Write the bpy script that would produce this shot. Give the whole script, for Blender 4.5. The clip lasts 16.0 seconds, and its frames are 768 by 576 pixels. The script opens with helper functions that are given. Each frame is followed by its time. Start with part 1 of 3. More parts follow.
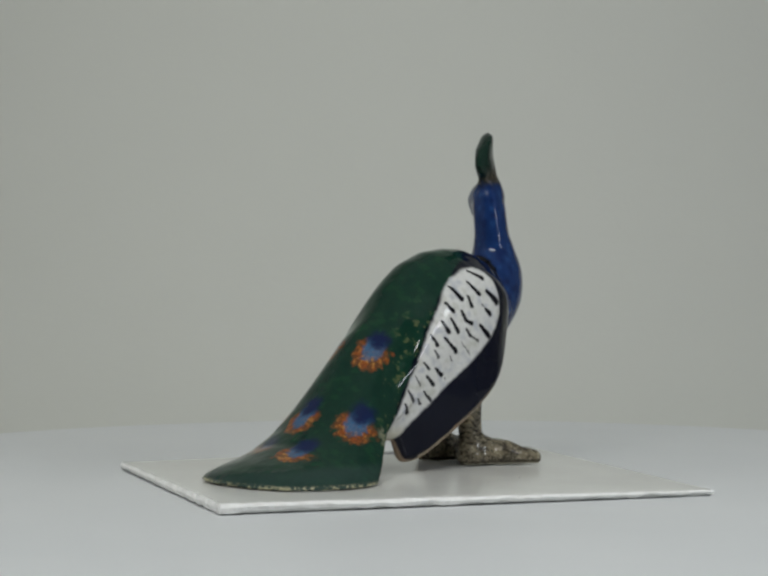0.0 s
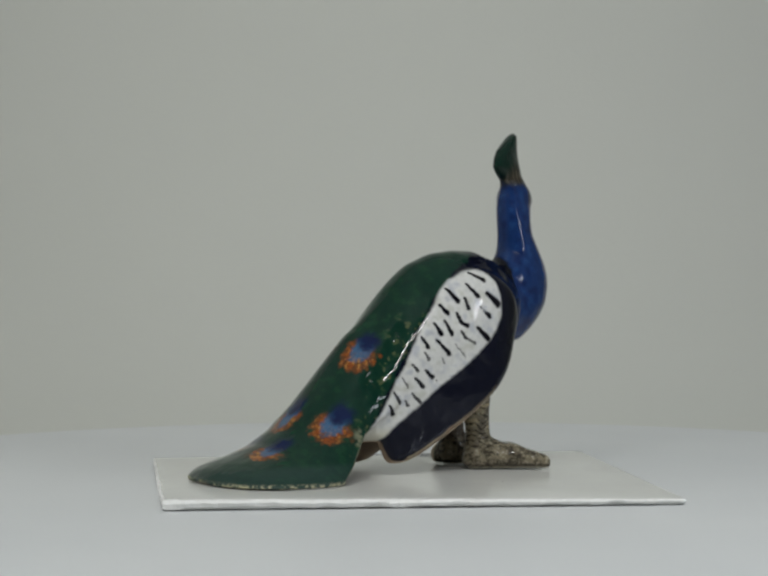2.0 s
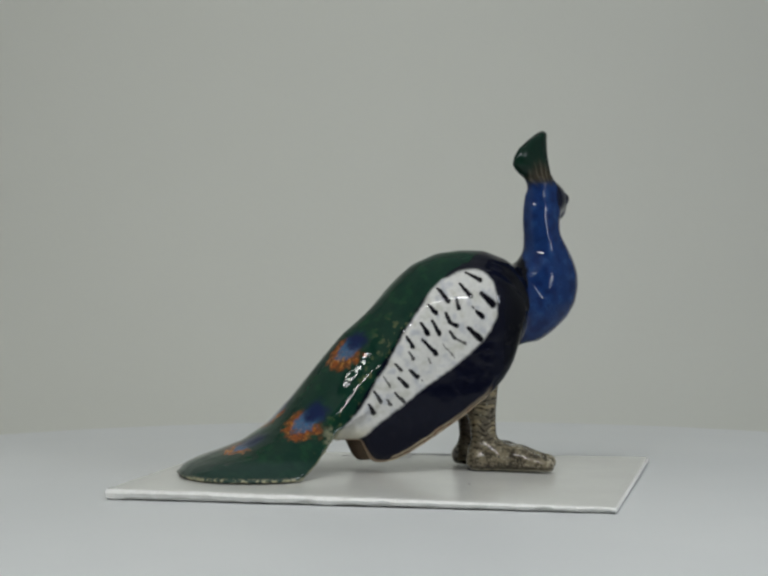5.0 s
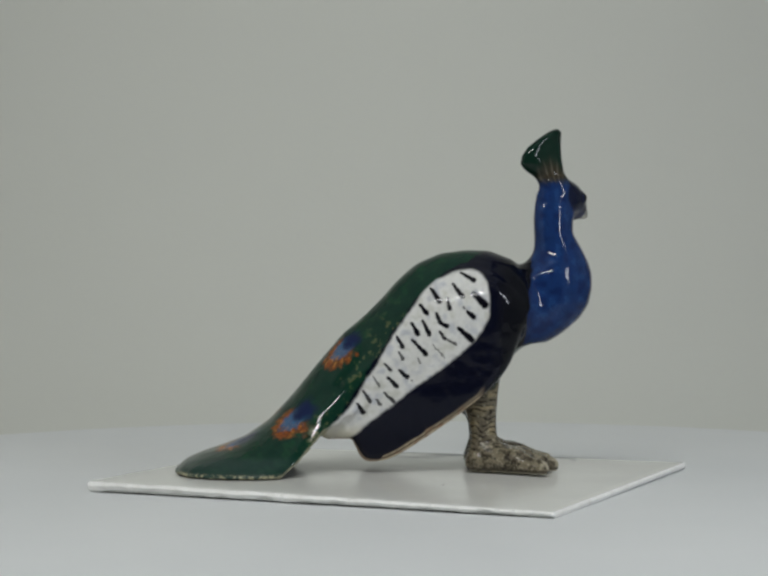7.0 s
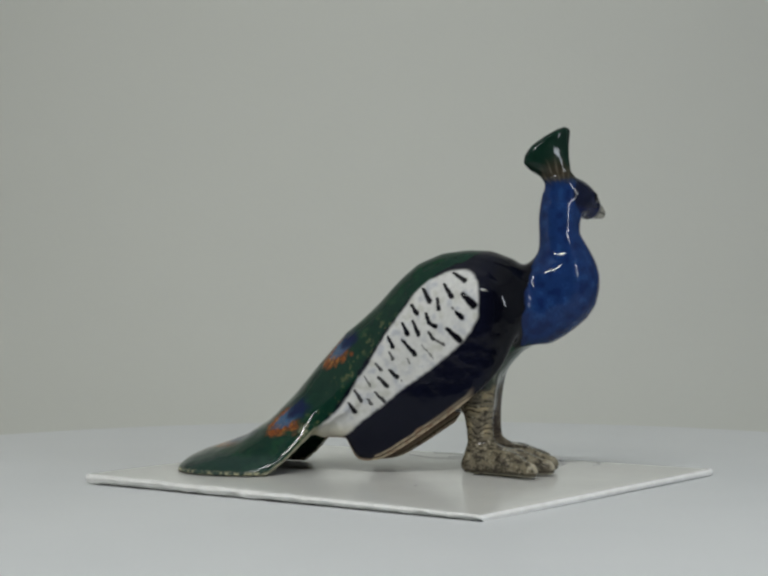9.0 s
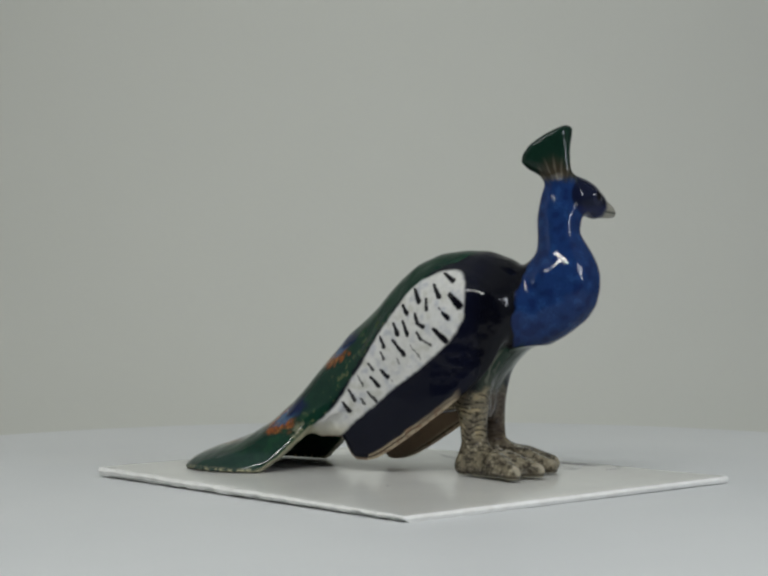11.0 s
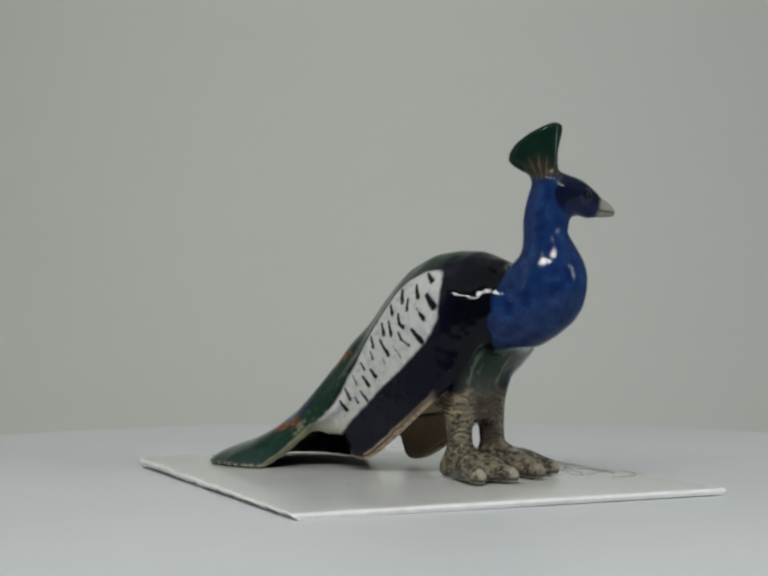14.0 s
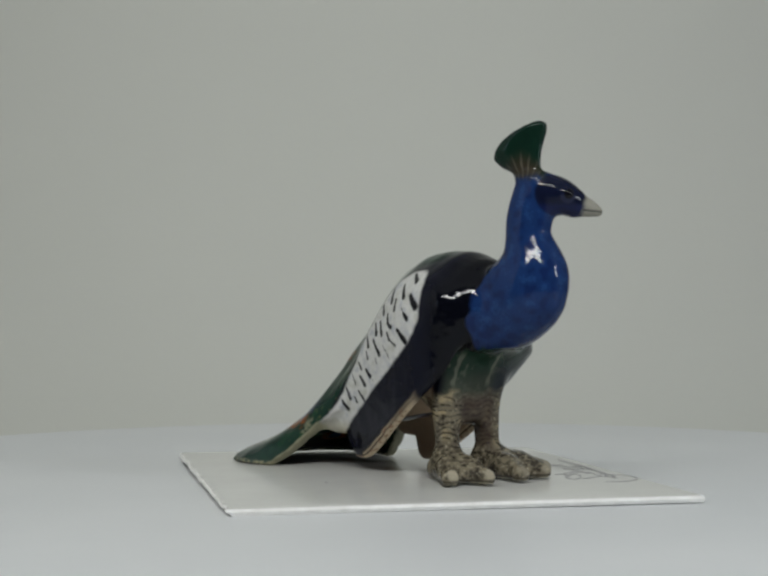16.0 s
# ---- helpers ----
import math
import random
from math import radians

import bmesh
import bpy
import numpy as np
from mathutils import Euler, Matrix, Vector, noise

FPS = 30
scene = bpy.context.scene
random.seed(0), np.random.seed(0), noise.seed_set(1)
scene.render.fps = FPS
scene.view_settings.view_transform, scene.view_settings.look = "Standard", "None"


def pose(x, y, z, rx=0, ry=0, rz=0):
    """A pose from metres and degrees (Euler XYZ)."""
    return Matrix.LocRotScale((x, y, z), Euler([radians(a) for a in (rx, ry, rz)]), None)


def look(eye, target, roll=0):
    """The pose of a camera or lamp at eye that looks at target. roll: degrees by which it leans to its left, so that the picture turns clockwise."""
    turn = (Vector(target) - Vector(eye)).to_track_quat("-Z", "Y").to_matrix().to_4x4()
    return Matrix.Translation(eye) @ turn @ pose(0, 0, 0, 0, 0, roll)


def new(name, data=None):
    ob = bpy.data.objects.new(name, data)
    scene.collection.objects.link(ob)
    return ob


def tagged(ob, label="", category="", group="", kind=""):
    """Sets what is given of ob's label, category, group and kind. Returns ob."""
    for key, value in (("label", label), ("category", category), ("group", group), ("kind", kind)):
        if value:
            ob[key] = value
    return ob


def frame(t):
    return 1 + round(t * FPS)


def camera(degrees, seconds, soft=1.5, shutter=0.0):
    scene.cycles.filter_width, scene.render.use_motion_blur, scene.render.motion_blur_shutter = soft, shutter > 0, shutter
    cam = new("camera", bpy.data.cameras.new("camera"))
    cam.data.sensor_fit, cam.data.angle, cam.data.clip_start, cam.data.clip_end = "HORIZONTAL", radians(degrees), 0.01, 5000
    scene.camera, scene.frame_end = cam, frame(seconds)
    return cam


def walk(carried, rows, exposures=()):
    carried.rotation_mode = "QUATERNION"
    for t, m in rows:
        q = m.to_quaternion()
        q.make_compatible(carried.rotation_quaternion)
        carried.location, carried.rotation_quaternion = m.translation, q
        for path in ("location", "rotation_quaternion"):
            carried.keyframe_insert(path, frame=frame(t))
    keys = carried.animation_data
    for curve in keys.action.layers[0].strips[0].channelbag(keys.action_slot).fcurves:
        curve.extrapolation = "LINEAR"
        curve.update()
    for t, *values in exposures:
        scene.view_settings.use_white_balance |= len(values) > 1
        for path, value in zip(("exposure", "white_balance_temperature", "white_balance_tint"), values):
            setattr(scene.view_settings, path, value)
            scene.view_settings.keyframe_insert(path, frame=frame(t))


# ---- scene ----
S = 0.3            # metres per drawing unit; the lens stands one unit from the turning axis
EYE = (0.0, -S, 0.11012 * S)
YAW = 0.818
cam = camera(21.74, 16.0, soft=2.7)

# the camera on its stand: it only nods by a fraction of a degree as it finds its focus
TILTS = [(0, -0.951), (0.5, -0.949), (1, -0.932), (1.5, -0.856), (2, -0.898), (2.5, -0.914), (3, -0.914), (3.5, -0.914), (4, -0.912), (6.5, -0.909), (9, -0.904), (12.5, -0.891), (16, -0.881)]


def camera_pose(tilt):
    y, p = radians(YAW), radians(tilt)
    e = Vector(EYE)
    return look(e, e + Vector((-math.sin(y) * math.cos(p), math.cos(y) * math.cos(p), math.sin(p))))


walk(cam, [(t, camera_pose(a)) for t, a in TILTS])

# the turntable goes round at an even speed, in degrees by the second
TURN_START, TURN_SPEED = 42.80, -6.0515
TURNS = [(0.5 * k, TURN_START + TURN_SPEED * 0.5 * k) for k in range(33)]

# ---- light ----
world = bpy.data.worlds.new("dim_room")
scene.world = world
world.use_nodes = True
world.node_tree.nodes["Background"].inputs[0].default_value = (0.5, 0.55, 0.6, 1)
world.node_tree.nodes["Background"].inputs[1].default_value = 0.03
scene.view_settings.exposure = 0.0


def area_lamp(name, m, sx, sy, watts, colour):
    d = bpy.data.lights.new(name, "AREA")
    d.shape, d.size, d.size_y, d.energy, d.color = "RECTANGLE", sx, sy, watts, colour
    ob = new(name, d)
    ob.matrix_world = m
    return tagged(ob, kind="structure")


area_lamp("tube_lamp", look((-0.03, -0.34, 0.36), (-0.02, 0.03, 0.03)), 0.36, 0.012, 1.25, (0.985, 1.0, 0.985))
# weak overhead fill, added to soften the light; no real lamp hangs here
area_lamp("roof_fill", look((0, 0.02, 0.395), (0, 0.02, 0)), 0.5, 0.44, 0.05, (0.97, 1.0, 0.98))
area_lamp("left_daylight", look((-0.55, -0.42, 0.22), (0, 0, 0.03)), 0.10, 0.14, 0.28, (0.66, 0.80, 1.0))
area_lamp("side_window", look((0.256, -0.150, 0.130), (0, 0, 0.025)), 0.016, 0.115, 0.17, (0.86, 0.92, 1.0))


# ---- materials ----
def material(name):
    m = bpy.data.materials.new(name)
    m.use_nodes = True
    nt = m.node_tree
    return m, nt, nt.nodes["Principled BSDF"]


def link(nt, a, b):
    nt.links.new(a, b)


def noise_node(nt, scale, detail=4.0, rough=0.6):
    tc = nt.nodes.new("ShaderNodeTexCoord")
    n = nt.nodes.new("ShaderNodeTexNoise")
    n.inputs["Scale"].default_value, n.inputs["Detail"].default_value, n.inputs["Roughness"].default_value = scale, detail, rough
    link(nt, tc.outputs["Object"], n.inputs["Vector"])
    return n


def plain(name, a, b, rough, scale, bump=0.0, bump_scale=None, spec=0.5):
    """Two close tones broken up by noise, with a fine relief."""
    m, nt, p = material(name)
    n = noise_node(nt, scale)
    r = nt.nodes.new("ShaderNodeValToRGB")
    r.color_ramp.elements[0].position, r.color_ramp.elements[1].position = 0.3, 0.7
    r.color_ramp.elements[0].color, r.color_ramp.elements[1].color = (*a, 1), (*b, 1)
    link(nt, n.outputs["Fac"], r.inputs["Fac"])
    link(nt, r.outputs["Color"], p.inputs["Base Color"])
    p.inputs["Roughness"].default_value = rough
    p.inputs["Specular IOR Level"].default_value = spec
    if bump:
        n2 = noise_node(nt, bump_scale or scale * 8, 3.0)
        bn = nt.nodes.new("ShaderNodeBump")
        bn.inputs["Strength"].default_value, bn.inputs["Distance"].default_value = 0.6, bump
        link(nt, n2.outputs["Fac"], bn.inputs["Height"])
        link(nt, bn.outputs["Normal"], p.inputs["Normal"])
    return m


M_DISC = plain("white_turntable", (0.63, 0.65, 0.66), (0.69, 0.705, 0.71), 0.45, 9, 0.00004, 900)
M_CARD = plain("white_card", (0.63, 0.63, 0.60), (0.69, 0.69, 0.66), 0.20, 60, 0.00003, 700)
# white core of the edges, with the brightness of their lamp-facing side put in
M_LIT_CORE = plain("lit_card_core", (0.80, 0.79, 0.76), (0.92, 0.92, 0.90), 0.9, 500, 0.0002, 1500)
M_BACK = plain("grey_backdrop", (0.655, 0.665, 0.62), (0.685, 0.69, 0.645), 0.9, 3, 0.0001, 300)
M_CLOTH = plain("tent_cloth", (0.74, 0.75, 0.74), (0.8, 0.8, 0.79), 0.9, 6, 0.0002, 400)
# tent cloth greyed for the unseen right wall, to weaken its bounce and reflections
M_SIDE = plain("dimmed_tent_side", (0.36, 0.37, 0.37), (0.42, 0.43, 0.43), 0.9, 6, 0.0002, 400)
M_ROOM = plain("dim_room_wall", (0.05, 0.05, 0.055), (0.07, 0.07, 0.07), 0.9, 2)
M_LEAD = plain("pencil_lead", (0.14, 0.14, 0.15), (0.34, 0.34, 0.35), 0.6, 2500)


def glaze():
    """Hand-painted, fired glaze: the brushwork comes from the paint layer on the clay."""
    m, nt, p = material("painted_glaze")
    at = nt.nodes.new("ShaderNodeAttribute")
    at.attribute_name = "paint"
    n = noise_node(nt, 900, 5.0, 0.65)
    mr = nt.nodes.new("ShaderNodeMapRange")
    mr.inputs["From Min"].default_value, mr.inputs["From Max"].default_value = 0.3, 0.7
    mr.inputs["To Min"].default_value, mr.inputs["To Max"].default_value = 0.90, 1.09
    link(nt, n.outputs["Fac"], mr.inputs["Value"])
    mul = nt.nodes.new("ShaderNodeVectorMath")
    mul.operation = "SCALE"
    link(nt, at.outputs["Color"], mul.inputs[0])
    link(nt, mr.outputs["Result"], mul.inputs["Scale"])
    link(nt, mul.outputs["Vector"], p.inputs["Base Color"])
    rg = nt.nodes.new("ShaderNodeMapRange")
    rg.inputs["To Min"].default_value, rg.inputs["To Max"].default_value = 0.05, 0.6
    link(nt, at.outputs["Alpha"], rg.inputs["Value"])
    link(nt, rg.outputs["Result"], p.inputs["Roughness"])
    p.inputs["IOR"].default_value = 1.45
    p.inputs["Specular IOR Level"].default_value = 0.21
    wob, fine = noise_node(nt, 330, 1.5), noise_node(nt, 2400, 2.0)
    add = nt.nodes.new("ShaderNodeMath")
    add.operation = "MULTIPLY_ADD"
    link(nt, fine.outputs["Fac"], add.inputs[0])
    add.inputs[1].default_value = 0.06
    link(nt, wob.outputs["Fac"], add.inputs[2])
    bn = nt.nodes.new("ShaderNodeBump")
    bn.inputs["Strength"].default_value, bn.inputs["Distance"].default_value = 1.0, 0.00016
    link(nt, add.outputs["Value"], bn.inputs["Height"])
    link(nt, bn.outputs["Normal"], p.inputs["Normal"])
    return m


M_GLAZE = glaze()


# ---- the setting ----
def mesh_object(name, bm, mat, parent=None, smooth=False):
    me = bpy.data.meshes.new(name)
    bmesh.ops.recalc_face_normals(bm, faces=bm.faces)
    bm.to_mesh(me)
    bm.free()
    for mt in (mat if isinstance(mat, (list, tuple)) else [mat]):
        me.materials.append(mt)
    if smooth:
        me.polygons.foreach_set("use_smooth", [True] * len(me.polygons))
    ob = new(name, me)
    if parent:
        ob.parent = parent
    return ob


def slab(name, lo, hi, mat):
    bm = bmesh.new()
    bmesh.ops.create_cube(bm, size=1)
    for v in bm.verts:
        v.co = Vector([lo[k] + (v.co[k] + 0.5) * (hi[k] - lo[k]) for k in range(3)])
    return tagged(mesh_object(name, bm, mat), kind="structure")


DISC_R, DISC_H, DISC_Z = 0.372 * S, 0.012, -0.0028 * S


def backdrop():
    """A sheet of paper that lies under the turntable and sweeps up behind it."""
    bm = bmesh.new()
    prof = [(-0.26, -DISC_H - 0.004), (0.10, -DISC_H - 0.004)]
    cx, cz, r = 0.16, 0.12 - DISC_H - 0.004, 0.12
    prof += [(cx + r * math.sin(a), cz - r * math.cos(a)) for a in [radians(d) for d in range(0, 91, 6)]]
    prof += [(cx + r, 0.398)]
    off = 0.002
    rows = []
    for k, (y, z) in enumerate(prof):
        a, b = prof[max(k - 1, 0)], prof[min(k + 1, len(prof) - 1)]
        t = Vector((b[0] - a[0], b[1] - a[1])).normalized()
        rows.append([bm.verts.new((x, y + s * t.y * off, z - s * t.x * off)) for x, s in ((-0.298, 0), (0.298, 0), (0.298, 1), (-0.298, 1))])
    for a, b in zip(rows, rows[1:]):
        for i in range(4):
            bm.faces.new((a[i], a[(i + 1) % 4], b[(i + 1) % 4], b[i]))
    bm.faces.new(rows[0])
    bm.faces.new(rows[-1])
    ob = mesh_object("backdrop", bm, M_BACK)
    for f in ob.data.polygons:
        f.use_smooth = True
    return tagged(ob, "grey-white paper backdrop sweeping up behind the turntable", kind="structure")


backdrop()
slab("floor", (-0.75, -0.95, -0.04), (0.75, 0.42, -DISC_H - 0.0065), M_ROOM)
slab("wall_left", (-0.312, -0.26, -0.018), (-0.302, 0.29, 0.4), M_CLOTH)
slab("wall_right", (0.302, -0.26, -0.018), (0.312, 0.29, 0.4), M_SIDE)
slab("wall_back", (-0.312, 0.292, -0.018), (0.312, 0.302, 0.4), M_CLOTH)
slab("ceiling", (-0.312, -0.26, 0.4), (0.312, 0.302, 0.41), M_CLOTH)
slab("room_wall_front", (-0.75, -0.98, -0.04), (0.75, -0.95, 0.62), M_ROOM)
slab("room_wall_left", (-0.78, -0.98, -0.04), (-0.75, 0.45, 0.62), M_ROOM)
slab("room_wall_right", (0.75, -0.98, -0.04), (0.78, 0.45, 0.62), M_ROOM)
slab("room_wall_back", (-0.75, 0.42, -0.04), (0.75, 0.45, 0.62), M_ROOM)
slab("room_ceiling", (-0.78, -0.98, 0.62), (0.78, 0.45, 0.65), M_ROOM)


# ---- the turntable ----
def turntable():
    bm = bmesh.new()
    n, r, h, c = 160, DISC_R, DISC_H, 0.0012
    prof = [(r - c, -h), (r, -h + c), (r, -c), (r - 0.3 * c, -0.3 * c), (r - c, 0.0)]
    rings = [[bm.verts.new((q * math.cos(2 * math.pi * i / n), q * math.sin(2 * math.pi * i / n), z + DISC_Z)) for i in range(n)] for q, z in prof]
    for a, b in zip(rings, rings[1:]):
        for i in range(n):
            bm.faces.new((a[i], a[(i + 1) % n], b[(i + 1) % n], b[i]))
    bm.faces.new(rings[0])
    bm.faces.new(rings[-1])
    ob = mesh_object("turntable", bm, M_DISC)
    return tagged(ob, "round white display turntable with a smooth matt top", "turntable")


table = turntable()
slab("turntable_base", (-0.05, -0.05, -DISC_H - 0.004), (0.05, 0.05, -DISC_H + DISC_Z - 0.0002), M_CLOTH)


# ---- the card ----
CORNERS = [(-0.1552, -0.0456), (0.0592, -0.1424), (0.1447, 0.0600), (-0.0804, 0.1381)]
LIFT = [0.0025, 0.0002, 0.0008, 0.0012]      # height of the bent card's face at its corners
THICK = 0.0030


def card_point(s, t):
    """Across the card from corner to corner; it bows up a little in the middle."""
    a, b, c, d = (1 - s) * (1 - t), s * (1 - t), s * t, (1 - s) * t
    x = a * CORNERS[0][0] + b * CORNERS[1][0] + c * CORNERS[2][0] + d * CORNERS[3][0]
    y = a * CORNERS[0][1] + b * CORNERS[1][1] + c * CORNERS[2][1] + d * CORNERS[3][1]
    z = a * LIFT[0] + b * LIFT[1] + c * LIFT[2] + d * LIFT[3] + 0.0020 * (16 * s * (1 - s) * t * (1 - t)) ** 0.5
    return x, y, z


def card_height(x, y):
    """The height of the card's face at a place."""
    s = t = 0.5
    for _ in range(12):
        px, py, _z = card_point(s, t)
        ux, uy, _z = (q - p for p, q in zip(card_point(s, t), card_point(s + 0.01, t)))
        vx, vy, _z = (q - p for p, q in zip(card_point(s, t), card_point(s, t + 0.01)))
        det = ux * vy - uy * vx
        s += 0.01 * ((x - px) * vy - (y - py) * vx) / det
        t += 0.01 * (ux * (y - py) - uy * (x - px)) / det
    return card_point(min(max(s, 0), 1), min(max(t, 0), 1))[2]


def card():
    """A thick, slightly bowed card; two edges cut with a rounded lip, two torn so that their layers fray."""
    n = 96
    bm = bmesh.new()
    face = [[None] * (n + 1) for _ in range(n + 1)]
    under = [[None] * (n + 1) for _ in range(n + 1)]
    for i in range(n + 1):
        for j in range(n + 1):
            s, t = i / n, j / n
            x, y, z = card_point(s, t)
            ox = oy = up = 0.0
            if j == 0:
                w = 0.0012 * (noise.noise((s * 31, 0.3, 0)) + 0.7 * noise.noise((s * 90, 5.1, 0)))
                ox, oy, up = 0.40 * w, 0.91 * w, 0.0005 * noise.noise((s * 60, 2.2, 0))
            elif i == 0:
                w = 0.0016 * (noise.noise((t * 31, 0.3, 4)) + 0.9 * noise.noise((t * 80, 5.1, 3)))
                ox, oy = 0.93 * w, 0.36 * w
            face[i][j] = bm.verts.new(((x + ox) * S, (y + oy) * S, (z + up) * S))
            thick = THICK + 0.0018 * (1 - s) * (1 - t) - (0.0010 * max(0.0, noise.noise((s * 24, 9.2, 1)) + 0.25) if j == 0 else 0.0012 * max(0.0, noise.noise((t * 34, 3.2, 7))) if i == 0 else 0.0)
            under[i][j] = bm.verts.new(((x + ox * 0.5) * S, (y + oy * 0.5 + (0.0008 if j == 0 else 0)) * S, (z - thick if i < n and 0 < j < n else DISC_Z / S + 0.0007 + 0.0016 * max(0.0, noise.noise((s * 26, 9.2, 1)) + 0.25 + 0.25 * (1 - s)) if j == 0 else min(z - thick, DISC_Z / S + 0.0005)) * S))
    for i in range(n):
        for j in range(n):
            bm.faces.new((face[i][j], face[i + 1][j], face[i + 1][j + 1], face[i][j + 1]))
            bm.faces.new((under[i][j], under[i][j + 1], under[i + 1][j + 1], under[i + 1][j]))
    rim = [(i, 0) for i in range(n)] + [(n, j) for j in range(n)] + [(i, n) for i in range(n, 0, -1)] + [(0, j) for j in range(n, 0, -1)]
    # bulge added round the rim so its upper half catches more light
    lip = {}
    for i, j in rim:
        a, b = face[i][j].co, under[i][j].co
        out = Vector((a.x, a.y, 0)).normalized() * 0.0008 * S
        lip.setdefault(i, {})[j] = bm.verts.new((a.x + out.x, a.y + out.y, a.z + 0.45 * (b.z - a.z)))
    for (i, j), (k, m) in zip(rim, rim[1:] + rim[:1]):
        for a, b in ((face, lip), (lip, under)):
            bm.faces.new((a[i][j], b[i][j], b[k][m], a[k][m])).material_index = 1
    ob = mesh_object("card", bm, [M_CARD, M_LIT_CORE])
    return tagged(ob, "thick white card with one frayed torn edge, under the figurine", "card")


the_card = card()


def pencil_line(name, pts, width, parent, label=""):
    """A thin raised ribbon of pencil lead that lies on the card."""
    bm = bmesh.new()
    rows = []
    for i, p in enumerate(pts):
        a, b = Vector(pts[max(i - 1, 0)]), Vector(pts[min(i + 1, len(pts) - 1)])
        d = (b - a).normalized()
        o = Vector((-d.y, d.x)) * width / 2
        p = Vector(p)
        h = card_height(p.x, p.y)
        rows.append([bm.verts.new((q.x * S, q.y * S, z * S)) for q, z in ((p + o, h - 0.00005), (p + o, h + 0.00015), (p - o, h + 0.00015), (p - o, h - 0.00005))])
    for a, b in zip(rows, rows[1:]):
        for i in range(4):
            bm.faces.new((a[i], a[(i + 1) % 4], b[(i + 1) % 4], b[i]))
    bm.faces.new(rows[0])
    bm.faces.new(rows[-1])
    ob = mesh_object(name, bm, M_LEAD, parent)
    if label:
        tagged(ob, label)
    return ob


def stroke(*knots):
    """A pencil stroke bent smoothly through a few places on the card."""
    k = [knots[0], *knots, knots[-1]]
    out = []
    for a, b, c, d in zip(k, k[1:], k[2:], k[3:]):
        for i in range(8):
            t = i / 8
            out.append(tuple(0.5 * (2 * q + (r - p) * t + (2 * p - 5 * q + 4 * r - s) * t * t + (3 * q - p - 3 * r + s) * t ** 3) for p, q, r, s in zip(a, b, c, d)))
    return out + [knots[-1]]


SCRIBBLES = [stroke((-0.0091, 0.1029), (0.0083, 0.0966), (0.0207, 0.0927), (0.0431, 0.0831), (0.0615, 0.0735), (0.0743, 0.0685)),
             stroke((0.0594, 0.0744), (0.0647, 0.0819), (0.0731, 0.0822), (0.0821, 0.0759), (0.0874, 0.0647), (0.0844, 0.0532)),
             stroke((0.0482, 0.0584), (0.0410, 0.0719), (0.0342, 0.0827), (0.0379, 0.0838)),
             stroke((0.0140, 0.0917), (0.0211, 0.0890), (0.0277, 0.0900), (0.0431, 0.0831)),
             stroke((0.0621, 0.0475), (0.0521, 0.0601), (0.0555, 0.0610), (0.0647, 0.0550), (0.0698, 0.0472), (0.0642, 0.0467)),
             stroke((0.0465, 0.0639), (0.0466, 0.0719), (0.0529, 0.0730), (0.0639, 0.0691), (0.0736, 0.0714)),
             stroke((0.0492, 0.0521), (0.0496, 0.0565), (0.0558, 0.0538)),
             stroke((0.0702, 0.0515), (0.0671, 0.0621), (0.0649, 0.0705)),
             stroke((0.0284, 0.0745), (0.0374, 0.0750), (0.0532, 0.0695)),
             stroke((0.0040, 0.0760), (0.0150, 0.0800), (0.0319, 0.0842), (0.0530, 0.0800), (0.0690, 0.0737)),
             stroke((-0.0196, 0.0849), (-0.0072, 0.0700), (0.0090, 0.0640), (0.0160, 0.0730))]
for line in SCRIBBLES:
    pencil_line("pencil_line", line, 0.0008, the_card, "thin looping pencil line")
pencil_line("speck", [(0.0137, -0.0612), (0.0143, -0.0606)], 0.0008, the_card, "tiny dark speck")


# ---- the peacock figurine ----
# Worked as clay is: rounded lumps run into one another, then one skin is taken off the whole.
STEP = 0.0005
LO, HI = np.array([-0.122, -0.062, 0.0015]), np.array([0.102, 0.060, 0.180])
N = np.ceil((HI - LO) / STEP).astype(int)
clay = np.full(N, 1.0, np.float32)
YC = 0.004           # middle plane of the bird


def patch(lo, hi):
    """The part of the clay between two corners: its slices and its three coordinates."""
    a = np.clip(np.floor((np.array(lo) - LO) / STEP).astype(int), 0, N)
    b = np.clip(np.ceil((np.array(hi) - LO) / STEP).astype(int), 0, N)
    ax = [(LO[k] + STEP * np.arange(a[k], b[k])).astype(np.float32) for k in range(3)]
    return tuple(slice(i, j) for i, j in zip(a, b)), ax[0][:, None, None], ax[1][None, :, None], ax[2][None, None, :]


def smooth_min(a, b, k):
    h = np.maximum(k - np.abs(a - b), 0) / k
    return np.minimum(a, b) - h * h * k * 0.25


def press(where, d, k):
    clay[where] = smooth_min(clay[where], d, k)


def carve(where, d, k):
    clay[where] = -smooth_min(-clay[where], d, k)


